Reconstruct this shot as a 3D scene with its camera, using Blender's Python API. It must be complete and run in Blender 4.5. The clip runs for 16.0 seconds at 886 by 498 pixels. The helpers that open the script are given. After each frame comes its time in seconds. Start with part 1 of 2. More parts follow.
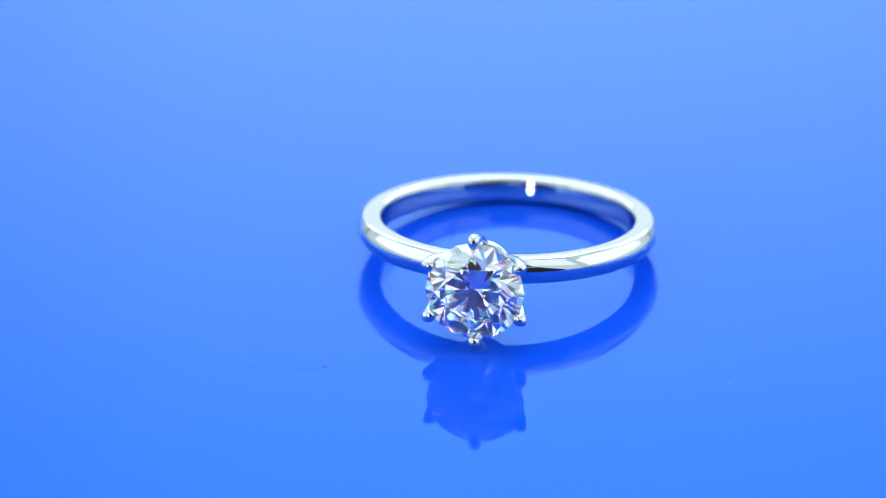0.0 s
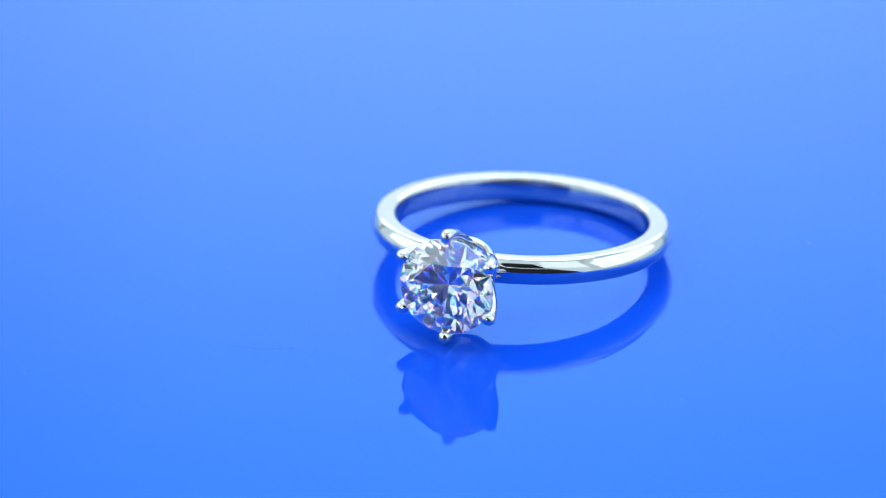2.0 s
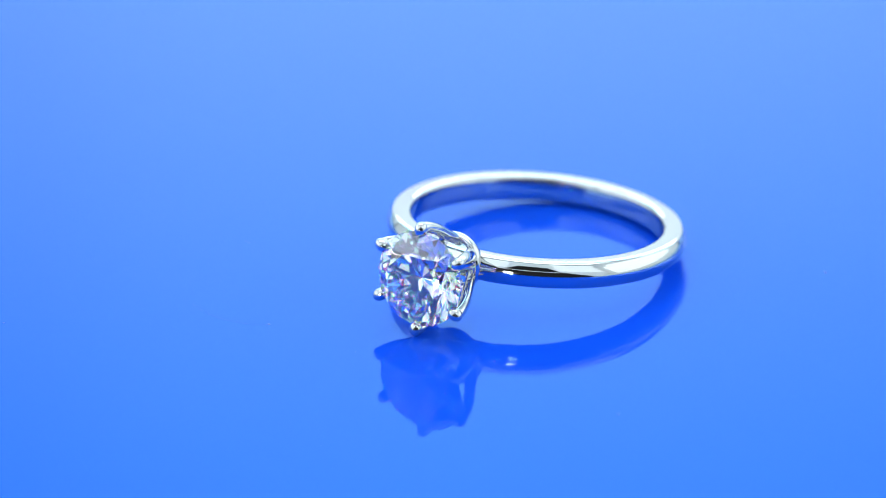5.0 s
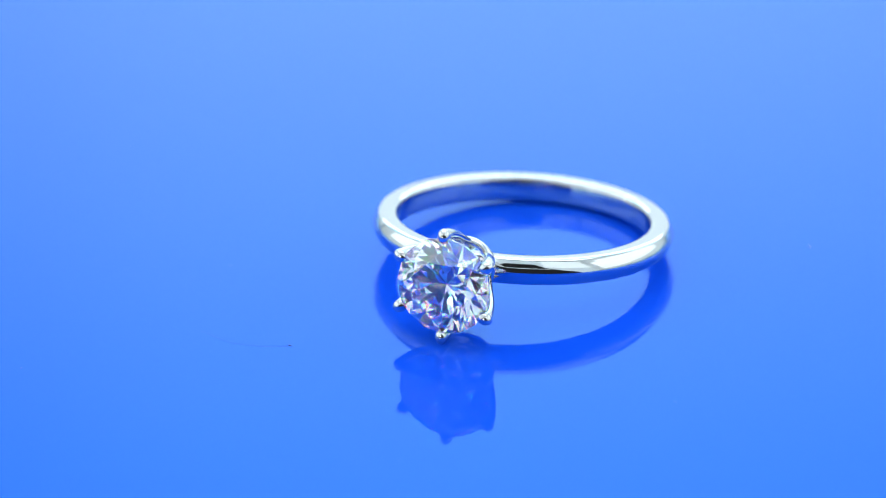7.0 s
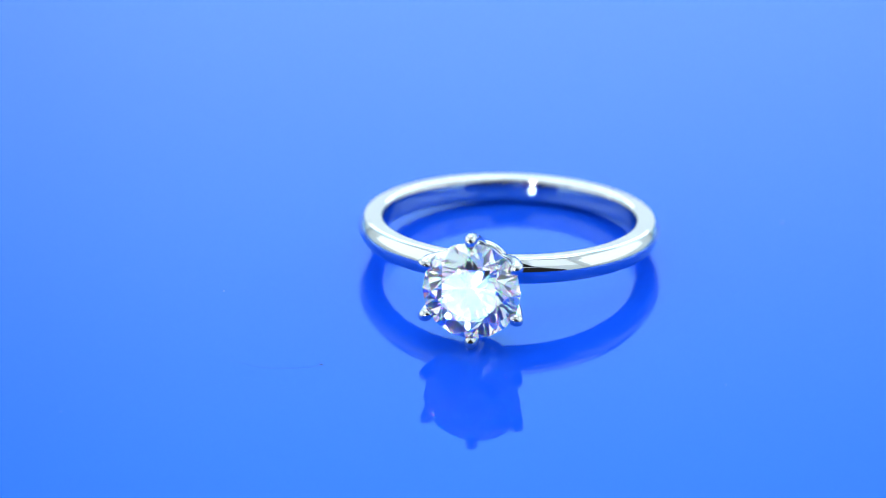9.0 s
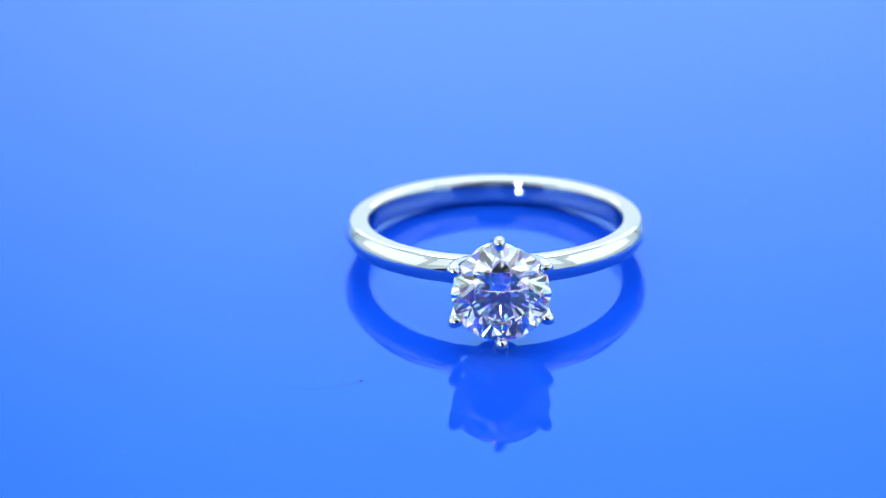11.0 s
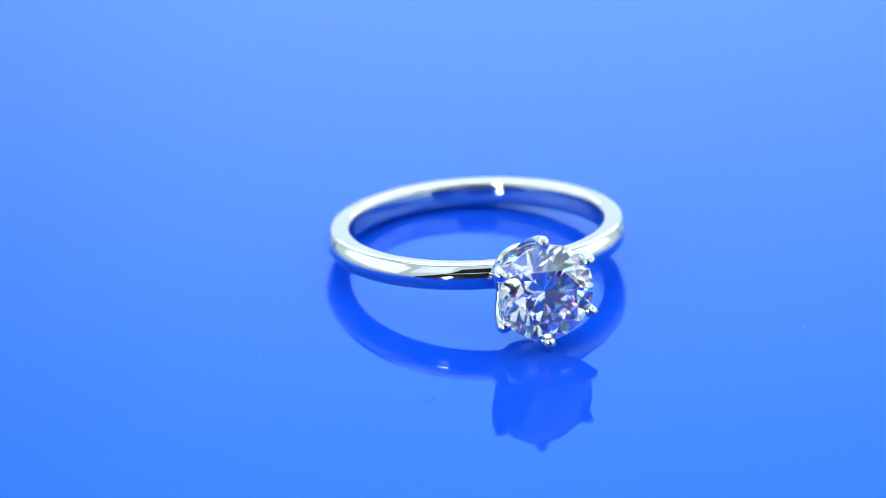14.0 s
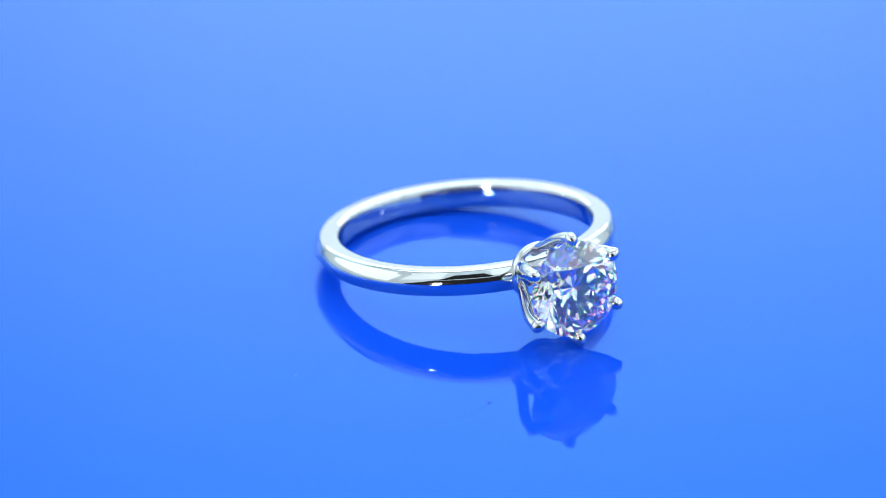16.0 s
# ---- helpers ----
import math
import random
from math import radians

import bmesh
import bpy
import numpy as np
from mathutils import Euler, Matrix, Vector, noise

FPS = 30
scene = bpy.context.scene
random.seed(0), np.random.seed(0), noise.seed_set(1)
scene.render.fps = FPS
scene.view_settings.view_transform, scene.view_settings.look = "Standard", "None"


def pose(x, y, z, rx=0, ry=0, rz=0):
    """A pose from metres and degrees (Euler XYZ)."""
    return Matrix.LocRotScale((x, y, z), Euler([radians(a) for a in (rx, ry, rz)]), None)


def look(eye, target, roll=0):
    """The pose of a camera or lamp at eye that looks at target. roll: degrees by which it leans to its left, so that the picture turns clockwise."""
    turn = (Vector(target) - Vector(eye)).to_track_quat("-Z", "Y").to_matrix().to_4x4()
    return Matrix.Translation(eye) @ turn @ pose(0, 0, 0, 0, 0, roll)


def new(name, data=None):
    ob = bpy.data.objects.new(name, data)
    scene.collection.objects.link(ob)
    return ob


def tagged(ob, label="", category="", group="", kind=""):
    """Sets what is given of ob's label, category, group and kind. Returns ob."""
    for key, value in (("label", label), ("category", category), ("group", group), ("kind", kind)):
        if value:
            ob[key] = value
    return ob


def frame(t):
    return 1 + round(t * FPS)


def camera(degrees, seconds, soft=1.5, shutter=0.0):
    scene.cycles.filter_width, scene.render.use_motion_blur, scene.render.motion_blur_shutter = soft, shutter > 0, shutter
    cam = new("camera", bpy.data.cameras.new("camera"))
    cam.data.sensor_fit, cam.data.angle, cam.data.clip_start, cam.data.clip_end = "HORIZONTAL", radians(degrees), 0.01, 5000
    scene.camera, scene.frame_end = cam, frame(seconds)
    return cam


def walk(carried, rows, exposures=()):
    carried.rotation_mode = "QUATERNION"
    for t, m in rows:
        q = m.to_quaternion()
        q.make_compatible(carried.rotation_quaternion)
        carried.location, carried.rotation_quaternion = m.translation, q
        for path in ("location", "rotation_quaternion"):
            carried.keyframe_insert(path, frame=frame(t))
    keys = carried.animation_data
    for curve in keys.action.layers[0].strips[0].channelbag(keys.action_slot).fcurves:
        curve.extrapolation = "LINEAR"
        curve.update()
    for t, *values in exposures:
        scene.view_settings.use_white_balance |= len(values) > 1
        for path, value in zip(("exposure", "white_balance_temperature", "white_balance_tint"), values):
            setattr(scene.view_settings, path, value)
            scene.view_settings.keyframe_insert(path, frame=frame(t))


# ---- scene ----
MM = 0.001

# ---- camera: macro lens on a stand, does not move ----
cam = camera(11.544, 16.0, soft=0.9)
AIM = Vector((-4.679, 5.512, 0.05)) * MM
LIFT, FAR = radians(25.041), 287.467 * MM
EYE = AIM + FAR * Vector((0, -math.cos(LIFT), math.sin(LIFT)))
walk(cam, [(0.0, look(EYE, AIM, -0.463)), (16.0, look(EYE, AIM, -0.463))])
cam.data.dof.use_dof = True
cam.data.dof.focus_distance = 275.5 * MM
cam.data.dof.aperture_fstop = 27.0

# ---- light: dim room, LED spot, unseen lamps added inside the light tent ----
world = bpy.data.worlds.new("world")
scene.world = world
world.use_nodes = True
world.node_tree.nodes["Background"].inputs["Color"].default_value = (0.5, 0.55, 0.6, 1)
world.node_tree.nodes["Background"].inputs["Strength"].default_value = 0.045


def lamp(name, eye, target, sx, sy, radiance, colour=(1, 1, 1), shape="RECTANGLE"):
    data = bpy.data.lights.new(name, "AREA")
    data.shape, data.size, data.size_y = shape, sx, sy
    area = sx * sy * (math.pi / 4 if shape in ("DISK", "ELLIPSE") else 1)
    data.energy, data.color = radiance * math.pi * area, colour
    ob = new(name, data)
    ob.matrix_world = look(eye, target)
    return ob


COOL = (0.94, 0.99, 0.985)
lamp("tent_top_light", (0, 0.09, 0.47), (0, 0.09, 0), 0.56, 0.34, 1.5, COOL)
# unseen side fills, added to whiten the sides and brighten the stone
lamp("west_fill_light", (-0.355, 0.02, 0.18), (0, 0.02, 0.18), 0.42, 0.24, 0.76, COOL)
lamp("east_fill_light", (0.355, 0.02, 0.18), (0, 0.02, 0.18), 0.42, 0.24, 0.76, COOL)
# unseen front fills, added so the metal reflects a neutral white front
lamp("front_west_fill_light", (-0.225, -0.236, 0.30), (-0.225, 0.0, 0.30), 0.24, 0.24, 0.45, COOL)
lamp("front_east_fill_light", (0.21, -0.236, 0.30), (0.21, 0.0, 0.30), 0.26, 0.24, 0.45, COOL)
# unseen low strip, added to brighten what the band's top face mirrors
lamp("back_strip_fill", (0.0, 0.385, 0.060), (0.0, 0.0, 0.060), 0.64, 0.095, 0.52, COOL)
lamp("led_spot_light", (-0.087, -0.211, 0.043), (-0.002, -0.009, 0.004), 0.026, 0.026, 110.0, (1.0, 0.95, 0.87), "DISK")
scene.view_settings.exposure = 0.0
# many bounces: light turns round inside the stone before it comes out
scene.cycles.max_bounces, scene.cycles.transmission_bounces, scene.cycles.glossy_bounces = 32, 32, 16


# ---- materials ----
def material(name):
    m = bpy.data.materials.new(name)
    m.use_nodes = True
    t = m.node_tree
    return m, t, t.nodes["Principled BSDF"], t.nodes["Material Output"]


def node(t, kind, **values):
    n = t.nodes.new(kind)
    for k, v in values.items():
        n.inputs[k.replace("_", " ")].default_value = v
    return n


def noise_bump(t, shader, scale, strength, distance):
    co = t.nodes.new("ShaderNodeTexCoord")
    nz = node(t, "ShaderNodeTexNoise", Scale=scale, Detail=4.0)
    bp = node(t, "ShaderNodeBump", Strength=strength, Distance=distance)
    t.links.new(co.outputs["Object"], nz.inputs["Vector"])
    t.links.new(nz.outputs["Fac"], bp.inputs["Height"])
    t.links.new(bp.outputs["Normal"], shader.inputs["Normal"])
    return nz


def white_gold():
    m, t, b, out = material("polished_white_gold")
    b.inputs["Base Color"].default_value = (0.67, 0.675, 0.67, 1)
    b.inputs["Metallic"].default_value = 1.0
    co = t.nodes.new("ShaderNodeTexCoord")
    nz = node(t, "ShaderNodeTexNoise", Scale=900.0, Detail=3.0)
    mr = node(t, "ShaderNodeMapRange", To_Min=0.03, To_Max=0.075)
    t.links.new(co.outputs["Object"], nz.inputs["Vector"])
    t.links.new(nz.outputs["Fac"], mr.inputs["Value"])
    t.links.new(mr.outputs["Result"], b.inputs["Roughness"])
    return m


def diamond(name, bands):
    """Clear stone; each band is a colour and its refractive index."""
    m, t, b, out = material(name)
    t.nodes.remove(b)
    last = None
    for colour, ior in bands:
        g = node(t, "ShaderNodeBsdfGlass", Color=(*colour, 1), Roughness=0.0, IOR=ior)
        if last is not None:
            a = t.nodes.new("ShaderNodeAddShader")
            t.links.new(last.outputs[0], a.inputs[0])
            t.links.new(g.outputs[0], a.inputs[1])
            g = a
        last = g
    t.links.new(last.outputs[0], out.inputs["Surface"])
    return m


def blue_plate():
    m, t, b, out = material("glossy_blue_acrylic")
    t.nodes.remove(b)
    co = t.nodes.new("ShaderNodeTexCoord")
    wide = node(t, "ShaderNodeTexNoise", Scale=25.0, Detail=3.0)
    mix = t.nodes.new("ShaderNodeMix")
    mix.data_type = "RGBA"
    mix.inputs[6].default_value = (0.005, 0.082, 0.82, 1)
    mix.inputs[7].default_value = (0.006, 0.090, 0.86, 1)
    fine = node(t, "ShaderNodeTexNoise", Scale=60.0, Detail=5.0)
    rough = node(t, "ShaderNodeMapRange", To_Min=0.0, To_Max=0.003)
    t.links.new(co.outputs["Object"], wide.inputs["Vector"])
    t.links.new(co.outputs["Object"], fine.inputs["Vector"])
    t.links.new(wide.outputs["Fac"], mix.inputs[0])
    t.links.new(fine.outputs["Fac"], rough.inputs["Value"])
    diffuse = t.nodes.new("ShaderNodeBsdfDiffuse")
    gloss = node(t, "ShaderNodeBsdfGlossy", Color=(0.57, 0.86, 1.0, 1))
    fresnel = node(t, "ShaderNodeFresnel", IOR=1.26)
    mixer = t.nodes.new("ShaderNodeMixShader")
    t.links.new(mix.outputs[2], diffuse.inputs["Color"])
    t.links.new(rough.outputs["Result"], gloss.inputs["Roughness"])
    t.links.new(fresnel.outputs[0], mixer.inputs[0])
    t.links.new(diffuse.outputs[0], mixer.inputs[1])
    t.links.new(gloss.outputs[0], mixer.inputs[2])
    t.links.new(mixer.outputs[0], out.inputs["Surface"])
    return m


def ramp(t, source, stops):
    n = t.nodes.new("ShaderNodeValToRGB")
    n.color_ramp.interpolation = "B_SPLINE"
    e = n.color_ramp.elements
    while len(e) < len(stops):
        e.new(0.5)
    for item, (place, colour) in zip(e, stops):
        item.position, item.color = place, (*colour, 1)
    t.links.new(source, n.inputs[0])
    return n


def softbox_glow():
    """The back softbox's diffuser: whiter at its foot, bluer above, fading to its sides."""
    m, t, b, out = material("softbox_diffuser")
    t.nodes.remove(b)
    co = t.nodes.new("ShaderNodeTexCoord")
    xyz = t.nodes.new("ShaderNodeSeparateXYZ")
    t.links.new(co.outputs["Object"], xyz.inputs[0])
    up = node(t, "ShaderNodeMapRange", From_Min=0.11, From_Max=0.36)
    across = node(t, "ShaderNodeMapRange", From_Min=-0.30, From_Max=0.30)
    t.links.new(xyz.outputs["Z"], up.inputs["Value"])
    t.links.new(xyz.outputs["X"], across.inputs["Value"])
    tint = ramp(t, up.outputs[0], [(0.06, (0.78, 0.87, 1.0)), (0.22, (0.64, 0.86, 1.0)), (0.34, (0.505, 0.825, 1.0)),
                                   (0.46, (0.37, 0.81, 1.0)), (0.62, (0.42, 0.80, 0.95)), (0.85, (0.60, 0.84, 0.95))])
    fade = ramp(t, across.outputs[0], [(0.30, (0.58,) * 3), (0.37, (0.75,) * 3), (0.43, (0.96,) * 3), (0.52, (1.0,) * 3), (0.60, (0.94,) * 3), (0.70, (0.80,) * 3)])
    mix = t.nodes.new("ShaderNodeMix")
    mix.data_type, mix.blend_type = "RGBA", "MULTIPLY"
    mix.inputs[0].default_value = 1.0
    t.links.new(tint.outputs[0], mix.inputs[6])
    t.links.new(fade.outputs[0], mix.inputs[7])
    glow = node(t, "ShaderNodeEmission", Strength=4.22)
    t.links.new(mix.outputs[2], glow.inputs["Color"])
    t.links.new(glow.outputs[0], out.inputs["Surface"])
    return m


def plain(name, colour, rough, scale=300.0, strength=0.2, distance=0.0002):
    m, t, b, out = material(name)
    b.inputs["Base Color"].default_value = (*colour, 1)
    b.inputs["Roughness"].default_value = rough
    noise_bump(t, b, scale, strength, distance)
    return m


GOLD, PLATE, SOFTBOX = white_gold(), blue_plate(), softbox_glow()
PAVILION = diamond("diamond_pavilion", [((1, 1, 1), 2.42)])
CROWN = diamond("diamond_crown", [((0.78, 0.78, 0.78), 2.42), ((0.22, 0, 0), 2.38), ((0, 0.22, 0), 2.42), ((0, 0, 0.22), 2.465)])
FABRIC = plain("white_tent_fabric", (0.78, 0.79, 0.78), 0.9, 2500.0)
BACKDROP = plain("pale_blue_backdrop_paper", (0.52, 0.63, 0.70), 0.9, 1500.0)
DARK_BAR = plain("dark_grey_bar", (0.03, 0.03, 0.033), 0.8, 1200.0)
TABLE = plain("white_table_laminate", (0.8, 0.8, 0.8), 0.5, 400.0)
FIBRE = plain("dark_fibre", (0.03, 0.08, 0.42), 0.7, 3000.0)
LINT = plain("grey_lint", (0.06, 0.12, 0.45), 0.8, 3000.0)


# ---- building helpers ----
def part(name, bm, mat, parent=None, label="", smooth=True, sharp=None):
    me = bpy.data.meshes.new(name)
    bmesh.ops.recalc_face_normals(bm, faces=bm.faces[:])
    bm.to_mesh(me)
    bm.free()
    me.materials.append(mat)
    for p in me.polygons:
        p.use_smooth = smooth
    if sharp is not None:
        me.set_sharp_from_angle(angle=radians(sharp))
    ob = new(name, me)
    if parent is not None:
        ob.parent = parent
    return tagged(ob, label)


def box(bm, lo, hi):
    c = [(a + b) / 2 for a, b in zip(lo, hi)]
    s = [abs(b - a) for a, b in zip(lo, hi)]
    bmesh.ops.create_cube(bm, size=1, matrix=Matrix.Translation(c) @ Matrix.Diagonal((*s, 1)))


def rings(bm, loops, close_ends=False, wrap=False):
    made = [[bm.verts.new(p) for p in loop] for loop in loops]
    pairs = list(zip(made, made[1:])) + ([(made[-1], made[0])] if wrap else [])
    for a, b in pairs:
        n = len(a)
        for i in range(n):
            bm.faces.new((a[i], a[(i + 1) % n], b[(i + 1) % n], b[i]))
    if close_ends:
        bm.faces.new(made[0])
        bm.faces.new(made[-1])


def smooth_line(points, steps):
    """Catmull-Rom through the points."""
    pts = [Vector(p) for p in points]
    pts = [2 * pts[0] - pts[1], *pts, 2 * pts[-1] - pts[-2]]
    out = []
    for i in range(1, len(pts) - 2):
        a, b, c, d = pts[i - 1:i + 3]
        for k in range(steps):
            u = k / steps
            out.append(0.5 * (2 * b + (c - a) * u + (2 * a - 5 * b + 4 * c - d) * u * u + (3 * b - a - 3 * c + d) * u ** 3))
    out.append(pts[-2])
    return out


# ---- the setting: tent and table ----
def wall(name, lo, hi, mat):
    bm = bmesh.new()
    box(bm, lo, hi)
    return tagged(part(name, bm, mat, smooth=False), "unseen white translucent light tent fabric piece", "tent wall", kind="structure")


tagged(wall("wall_back", (-0.36, 0.390, -0.012), (0.36, 0.394, 0.5), BACKDROP), "pale blue paper backdrop behind the turntable", "backdrop")
wall("wall_west", (-0.364, -0.243, -0.012), (-0.361, 0.394, 0.5), FABRIC)
wall("wall_east", (0.361, -0.243, -0.012), (0.364, 0.394, 0.5), FABRIC)


def flap(name, outline):
    """A front panel of the tent: an upright outline in x and z, 3 mm thick."""
    bm = bmesh.new()
    rings(bm, [[(x, y, z) for x, z in outline] for y in (-0.243, -0.240)], close_ends=True)
    tagged(part(name, bm, FABRIC, smooth=False), "white light tent front flap, drawn aside", "tent wall", kind="structure")


flap("wall_front_west", [(-0.361, -0.012), (-0.265, -0.012), (-0.250, 0.05), (-0.190, 0.105), (-0.110, 0.165), (-0.070, 0.25), (-0.070, 0.5), (-0.361, 0.5)])
flap("wall_front_east", [(0.361, -0.012), (0.361, 0.5), (0.052, 0.5), (0.052, 0.25), (0.090, 0.165), (0.160, 0.105), (0.205, 0.05), (0.218, -0.012)])
flap("wall_front_upper", [(-0.0695, 0.25), (0.0515, 0.25), (0.0515, 0.5), (-0.0695, 0.5)])
# unseen dark bar under the roof, added to mirror as a thin dark line
bm = bmesh.new()
box(bm, (-0.36, -0.2395, 0.455), (0.36, -0.215, 0.4995))
tagged(part("front_dark_bar", bm, DARK_BAR, smooth=False), "unseen dark grey bar, added for a dark reflected line on the band", "trim", kind="structure")
# unseen pale bar, added so a light streak crosses the opening's dark reflection
wall("front_streak_bar", (-0.12, -0.2395, 0.140), (0.095, -0.2365, 0.150), FABRIC)
bm = bmesh.new()
box(bm, (-0.28, 0.383, 0.1145), (0.32, 0.386, 0.3495))
tagged(part("wall_back_softbox", bm, SOFTBOX, smooth=False), "glowing pale blue softbox panel behind the plate", "softbox", kind="structure")
bm = bmesh.new()
box(bm, (-0.37, -0.25, 0.501), (0.37, 0.40, 0.505))
tagged(part("ceiling", bm, FABRIC, smooth=False), "white light tent fabric roof", "ceiling", kind="structure")
bm = bmesh.new()
box(bm, (-0.6, -0.7, -0.045), (0.6, 0.6, -0.013))
tagged(part("table_top", bm, TABLE, smooth=False), "white laminate table top under the tent", "table", kind="structure")


# ---- the turntable ----
def turntable():
    bm = bmesh.new()
    n, r = 128, 0.155
    prof = [(r - 0.001, -0.013), (r, -0.012), (r, -0.001), (r - 0.0003, -0.0003), (r - 0.001, 0.0)]
    rings(bm, [[(q * math.cos(2 * math.pi * k / n), q * math.sin(2 * math.pi * k / n), z) for k in range(n)] for q, z in prof], close_ends=True)
    return tagged(part("turntable", bm, PLATE, smooth=False), "glossy blue acrylic turntable plate, slowly turning", "turntable")


# ---- the ring ----
def shank(parent):
    """Polished band: flat sides, and an outer face that rises to a soft ridge; a little slimmer towards the head."""
    half = [(8.20, 0.0), (8.203, 0.28), (8.215, 0.50), (8.245, 0.65), (8.305, 0.76), (8.39, 0.82), (8.52, 0.848), (8.72, 0.854), (9.10, 0.85),
            (9.28, 0.842), (9.37, 0.825), (9.44, 0.79), (9.495, 0.745)]
    half += [(9.855 - 0.41 * (z / 0.8) ** 1.6, z) for z in (0.69, 0.61, 0.52, 0.42, 0.32, 0.22, 0.14, 0.07, 0.0)]
    prof = half + [(r, -1.04 * z) for r, z in half[-2:0:-1]]
    bm = bmesh.new()
    n = 192
    loops = []
    for k in range(n):
        a = 2 * math.pi * k / n
        slim = 0.16 * max(0.0, math.cos(a)) ** 2
        loop = [(r - slim * max(0.0, r - 9.1) / 0.76, z) for r, z in prof]
        loops.append([(r * MM * math.sin(a), -r * MM * math.cos(a), z * MM) for r, z in loop])
    rings(bm, loops, wrap=True)
    return part("shank", bm, GOLD, parent, "polished white gold band")


GIRDLE = 13.56          # distance of the stone's girdle from the band's centre
STONE_R = 3.13


def gemstone(parent):
    """Round brilliant: table, 8 stars, 8 kites, 16 upper halves, girdle, 8 mains, 16 lower halves."""
    R = STONE_R
    rt, top_tan, low_tan = 0.585 * R, math.tan(radians(36.5)), math.tan(radians(40.9))
    g0, g1 = 0.06, -0.06
    zt = g0 + top_tan * (R - rt)
    zc = g1 - low_tan * R
    edge = rt * math.cos(math.pi / 8)
    rm = edge + 0.52 * (R - edge)
    zm = zt - top_tan * (rm * math.cos(math.pi / 8) - rt)
    rl = 0.24 * R
    zl = zc + low_tan * rl * math.cos(math.pi / 8)
    bm = bmesh.new()

    def at(r, a, z):
        # the stone looks along -y of the band
        return bm.verts.new((r * math.cos(a) * MM, -(GIRDLE + z) * MM, (r * math.sin(a) - 0.06) * MM))

    s = math.pi / 4
    turn = radians(22.5)
    T = [at(rt, turn + k * s, zt) for k in range(8)]
    M = [at(rm, turn + (k + 0.5) * s, zm) for k in range(8)]
    G = [at(R, turn + k * s / 2, g0) for k in range(16)]
    H = [at(R, turn + k * s / 2, g1) for k in range(16)]
    L = [at(rl, turn + (k + 0.5) * s, zl) for k in range(8)]
    C = at(0, 0, zc)
    f = bm.faces.new
    f(T)
    for k in range(8):
        n = (k + 1) % 8
        f((T[k], T[n], M[k]))
        f((T[k], M[k - 1], G[2 * k], M[k]))
        f((M[k], G[2 * k], G[2 * k + 1]))
        f((M[k], G[2 * k + 1], G[(2 * k + 2) % 16]))
        f((C, L[k - 1], H[2 * k], L[k]))
        f((L[k], H[2 * k], H[2 * k + 1]))
        f((L[k], H[2 * k + 1], H[(2 * k + 2) % 16]))
    for k in range(16):
        n = (k + 1) % 16
        f((G[k], G[n], H[n], H[k]))
    for face in bm.faces:
        low = sum(v.co.y for v in face.verts) / len(face.verts) > -(GIRDLE + g0 / 2) * MM
        face.material_index = 1 if low else 0
    stone = part("gemstone", bm, CROWN, parent, "round brilliant cut clear diamond", smooth=False)
    stone.data.materials.append(PAVILION)
    return stone


def tube(bm, line, radii, side, squash, n=14):
    """A tube of changing radius along a line; squash flattens it across the given side direction."""
    loops = []
    for i, p in enumerate(line):
        d = (line[min(i + 1, len(line) - 1)] - line[max(i - 1, 0)]).normalized()
        u = side
        w = d.cross(u).normalized()
        r = radii[i]
        k = squash[i]
        loops.append([p + (u * math.cos(2 * math.pi * j / n) * r * k + w * math.sin(2 * math.pi * j / n) * r) for j in range(n)])
    rings(bm, loops, close_ends=True)


SKEW = -0.15            # the head leans a little to one side at its foot


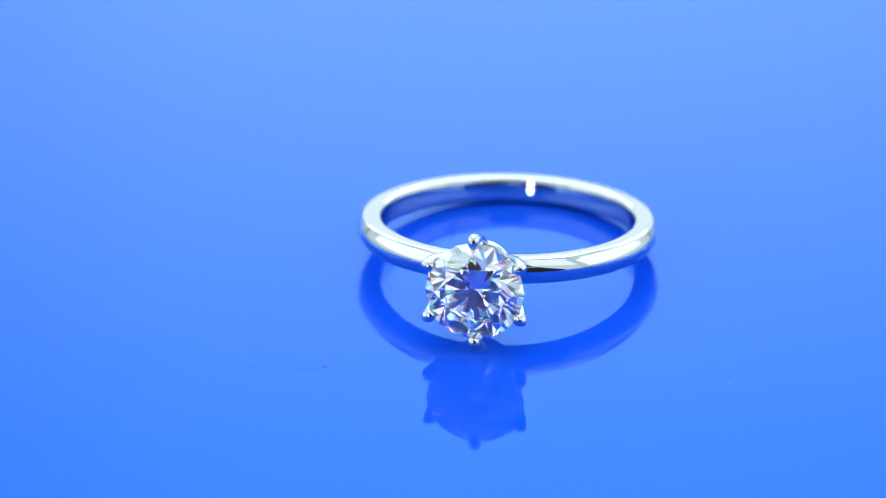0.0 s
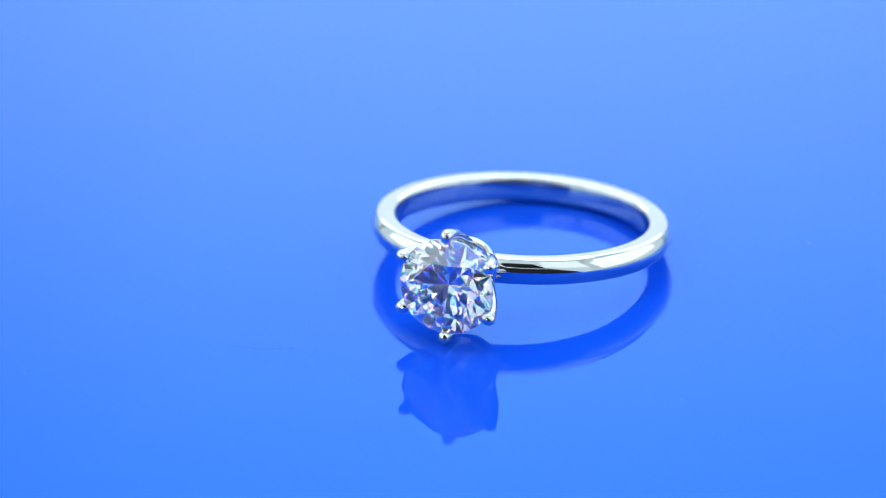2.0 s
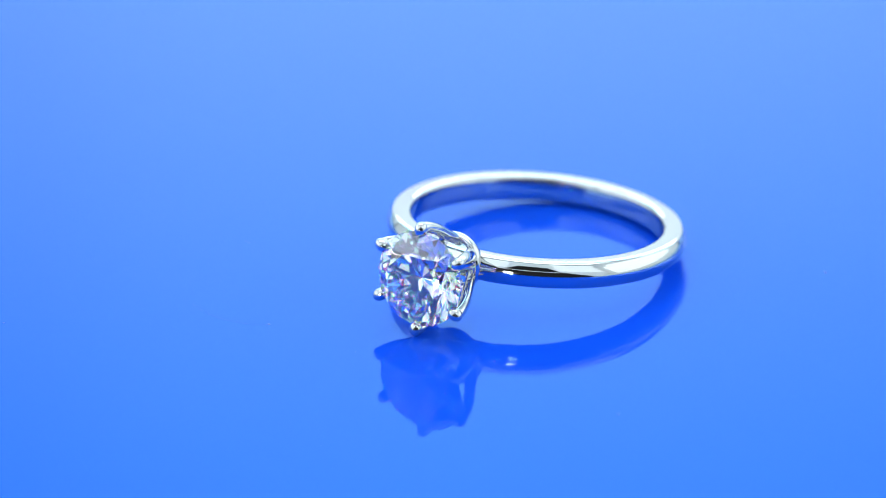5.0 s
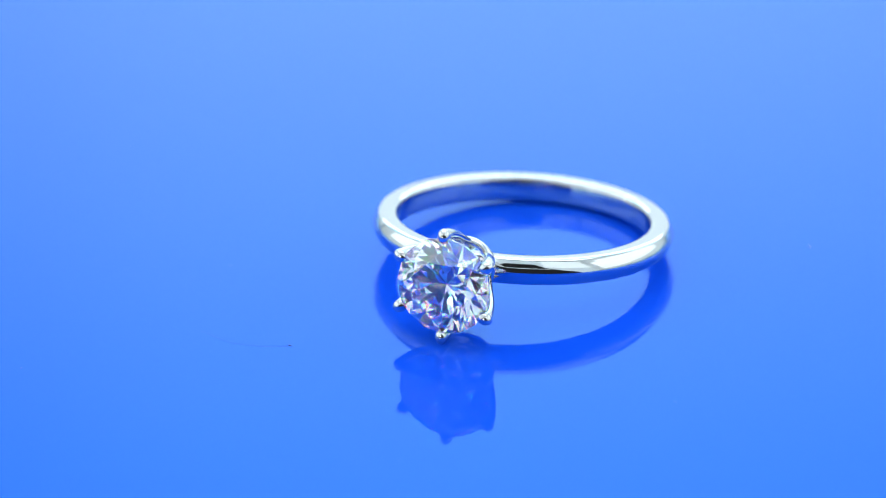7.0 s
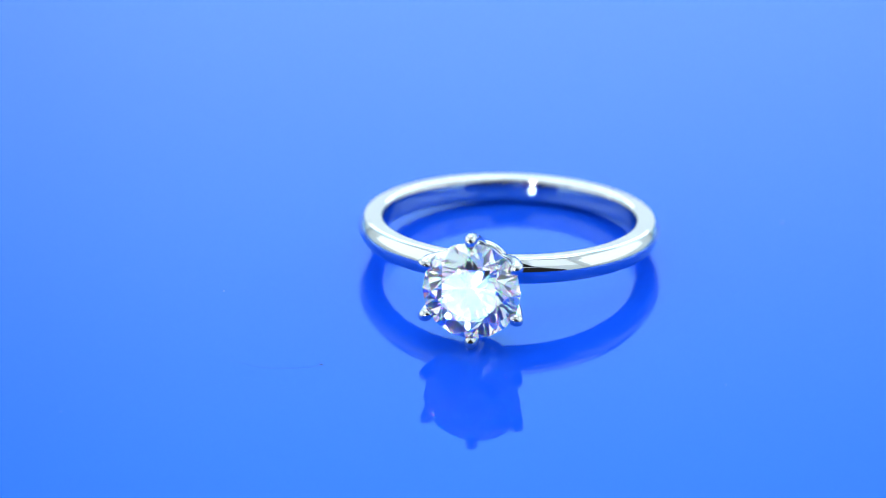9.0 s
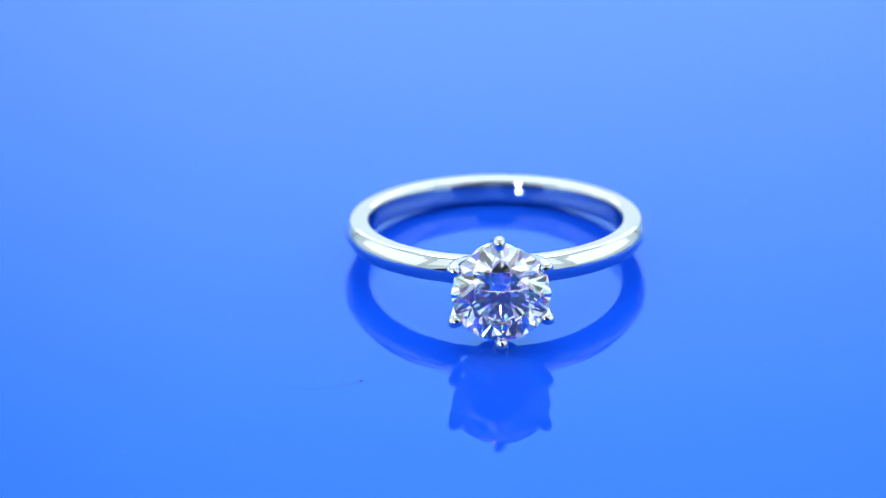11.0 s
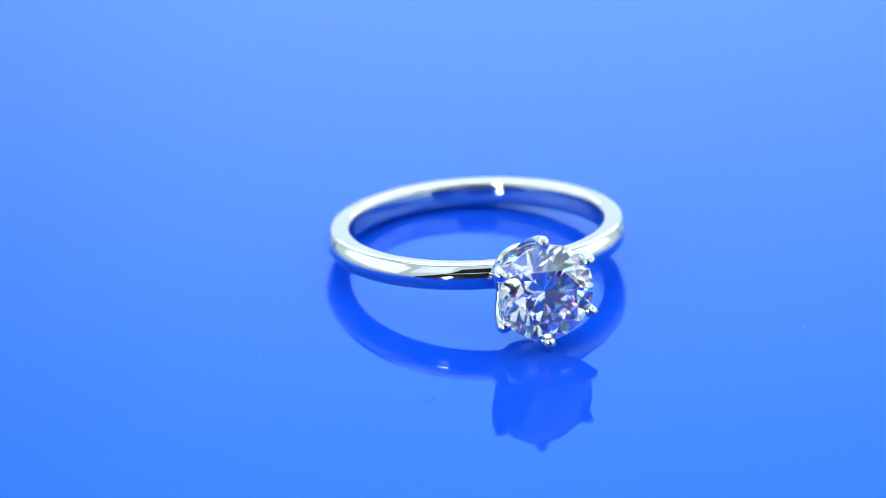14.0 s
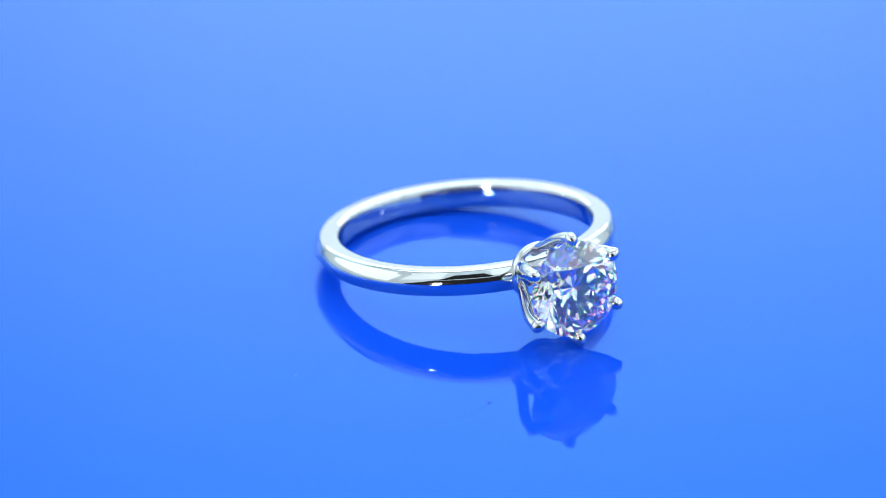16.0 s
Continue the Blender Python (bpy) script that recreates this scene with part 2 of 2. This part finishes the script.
def setting(parent):
    """Six-prong tulip head: a collar on the band and six prongs that end in round beads."""
    bm = bmesh.new()
    n = 64
    # a bezel-like base ring, open in the middle, that grips the band
    prof = [(1.52, 8.90), (1.70, 8.84), (1.85, 8.96), (1.97, 9.21), (2.00, 9.46), (1.95, 9.66), (1.82, 9.77), (1.67, 9.75),
            (1.53, 9.61), (1.44, 9.35), (1.45, 9.06)]
    rings(bm, [[((r * math.cos(2 * math.pi * k / n) + SKEW) * MM, -h * MM, r * math.sin(2 * math.pi * k / n) * MM) for k in range(n)] for r, h in prof], wrap=True)
    head = part("setting", bm, GOLD, parent, "six-prong white gold setting")
    path = [(1.30, 9.1), (1.70, 9.80), (2.09, 10.5), (2.48, 11.2), (2.86, 11.9), (3.14, 12.6), (3.28, 13.1), (3.34, 13.5)]
    line2 = smooth_line([(r, h, 0) for r, h in path], 5)
    m = len(line2)
    for k in range(6):
        a = radians(90 - 60 * k + 1.16)
        out = Vector((math.cos(a), 0, math.sin(a)))
        side = Vector((-math.sin(a), 0, math.cos(a)))
        line, radii, flat = [], [], []
        for i, p in enumerate(line2):
            u = i / (m - 1)
            line.append((out * p.x + Vector((SKEW * (1 - u) - 0.04 * u, -p.y, -0.11 * u))) * MM)
            radii.append((0.36 + 0.03 * u * u) * MM)
            flat.append(1.5 - 0.5 * u ** 2)
        bm = bmesh.new()
        tube(bm, line, radii, side, flat)
        bead = (out * 3.28 + Vector((-0.04, -13.64, -0.11))) * MM
        axes = Matrix((out * 0.52, side * 0.41, Vector((0, -0.43, 0)))).transposed().to_4x4()
        bmesh.ops.create_uvsphere(bm, u_segments=24, v_segments=14, radius=MM, matrix=Matrix.Translation(bead) @ axes)
        part("prong", bm, GOLD, head)
    # the prongs' feet run out onto the band on either side
    for way in (-1, 1):
        line, radii = [], []
        for i in range(9):
            u = i / 8
            a = way * radians(10.5 + 2.6 * u)
            r = 9.50 - 0.02 * u
            line.append(Vector((r * math.sin(a), -r * math.cos(a), -0.42 + 0.10 * u)) * MM)
            radii.append((0.20 * (1 - u * u) ** 0.5 + 0.02) * MM)
        bm = bmesh.new()
        tube(bm, line, radii, Vector((0, 0, 1)), [1.0] * 9)
        part("shoulder", bm, GOLD, head)
    return head


def engagement_ring():
    ring = tagged(new("engagement_ring"), "polished white gold solitaire ring lying on blue plate", "ring")
    shank(ring)
    setting(ring)
    gemstone(ring)
    return ring


# ---- dust on the plate ----
def fibre(points, thick):
    bm = bmesh.new()
    line = smooth_line([(x * MM, y * MM, 0.00002) for x, y in points], 8)
    n = len(line)
    tube(bm, line, [thick * MM * (0.6 + 0.6 * i / n) for i in range(n)], Vector((0, 0, 1)), [0.8] * n, 6)
    return part("fibre", bm, FIBRE)


def specks():
    """Small lint specks and a few dots of dust, spread on the plate."""
    rng = random.Random(4)
    spots = [(-18.80, -0.95, 0.07), (17.63, 9.7, 0.12), (12.94, -14.19, 0.10), (-12.05, -11.5, 0.10), (-27.6, -18.0, 0.07), (4.5, 34.2, 0.05)]
    spots += [(rng.uniform(-34, 34), rng.uniform(-32, 45), rng.uniform(0.012, 0.03)) for _ in range(46)]
    bm = bmesh.new()
    for x, y, r in spots:
        m = Matrix.Translation((x * MM, y * MM, r * 0.2 * MM)) @ Matrix.Rotation(rng.uniform(0, 3), 4, "Z")
        m = m @ Matrix.Diagonal((r * MM * rng.uniform(0.9, 1.6), r * MM * rng.uniform(0.35, 0.7), r * 0.3 * MM, 1))
        bmesh.ops.create_icosphere(bm, subdivisions=1, radius=1, matrix=m)
    return tagged(part("dust", bm, LINT), "tiny grey lint specks scattered on the blue plate", "dust", kind="stuff")


HAIR = tagged(fibre([(-18.0, -10.7), (-16.9, -11.4), (-15.5, -11.95), (-13.7, -12.0), (-12.5, -11.8), (-12.0, -11.48)], 0.006),
              "thin dark curved fibre lying on blue plate", "fibre")
DUST = specks()
TURN_TABLE = turntable()
RING = engagement_ring()

LEAN, HEADING = -7.45, -9.763
CENTRE = Vector((-0.446, 4.426, 2.123)) * MM
SPEED, FLIP = 5.85, 4.61


def angle(t):
    """The plate's turn in degrees: steady one way, then steady back."""
    return -SPEED * t if t < FLIP else -SPEED * FLIP + SPEED * (t - FLIP)


def motions():
    times = [0.5 * k for k in range(9)] + [4.4, 4.6, 4.8] + [5.5 + 0.5 * k for k in range(22)]
    rows, ring_rows = [], []
    for t in times:
        m = pose(0, 0, 0, 0, 0, angle(t))
        rows.append((t, m))
        ring_rows.append((t, m @ Matrix.Translation(CENTRE) @ pose(0, 0, 0, LEAN, 0, HEADING)))
    for thing in (TURN_TABLE, HAIR, DUST):
        walk(thing, rows)
    walk(RING, ring_rows)


motions()
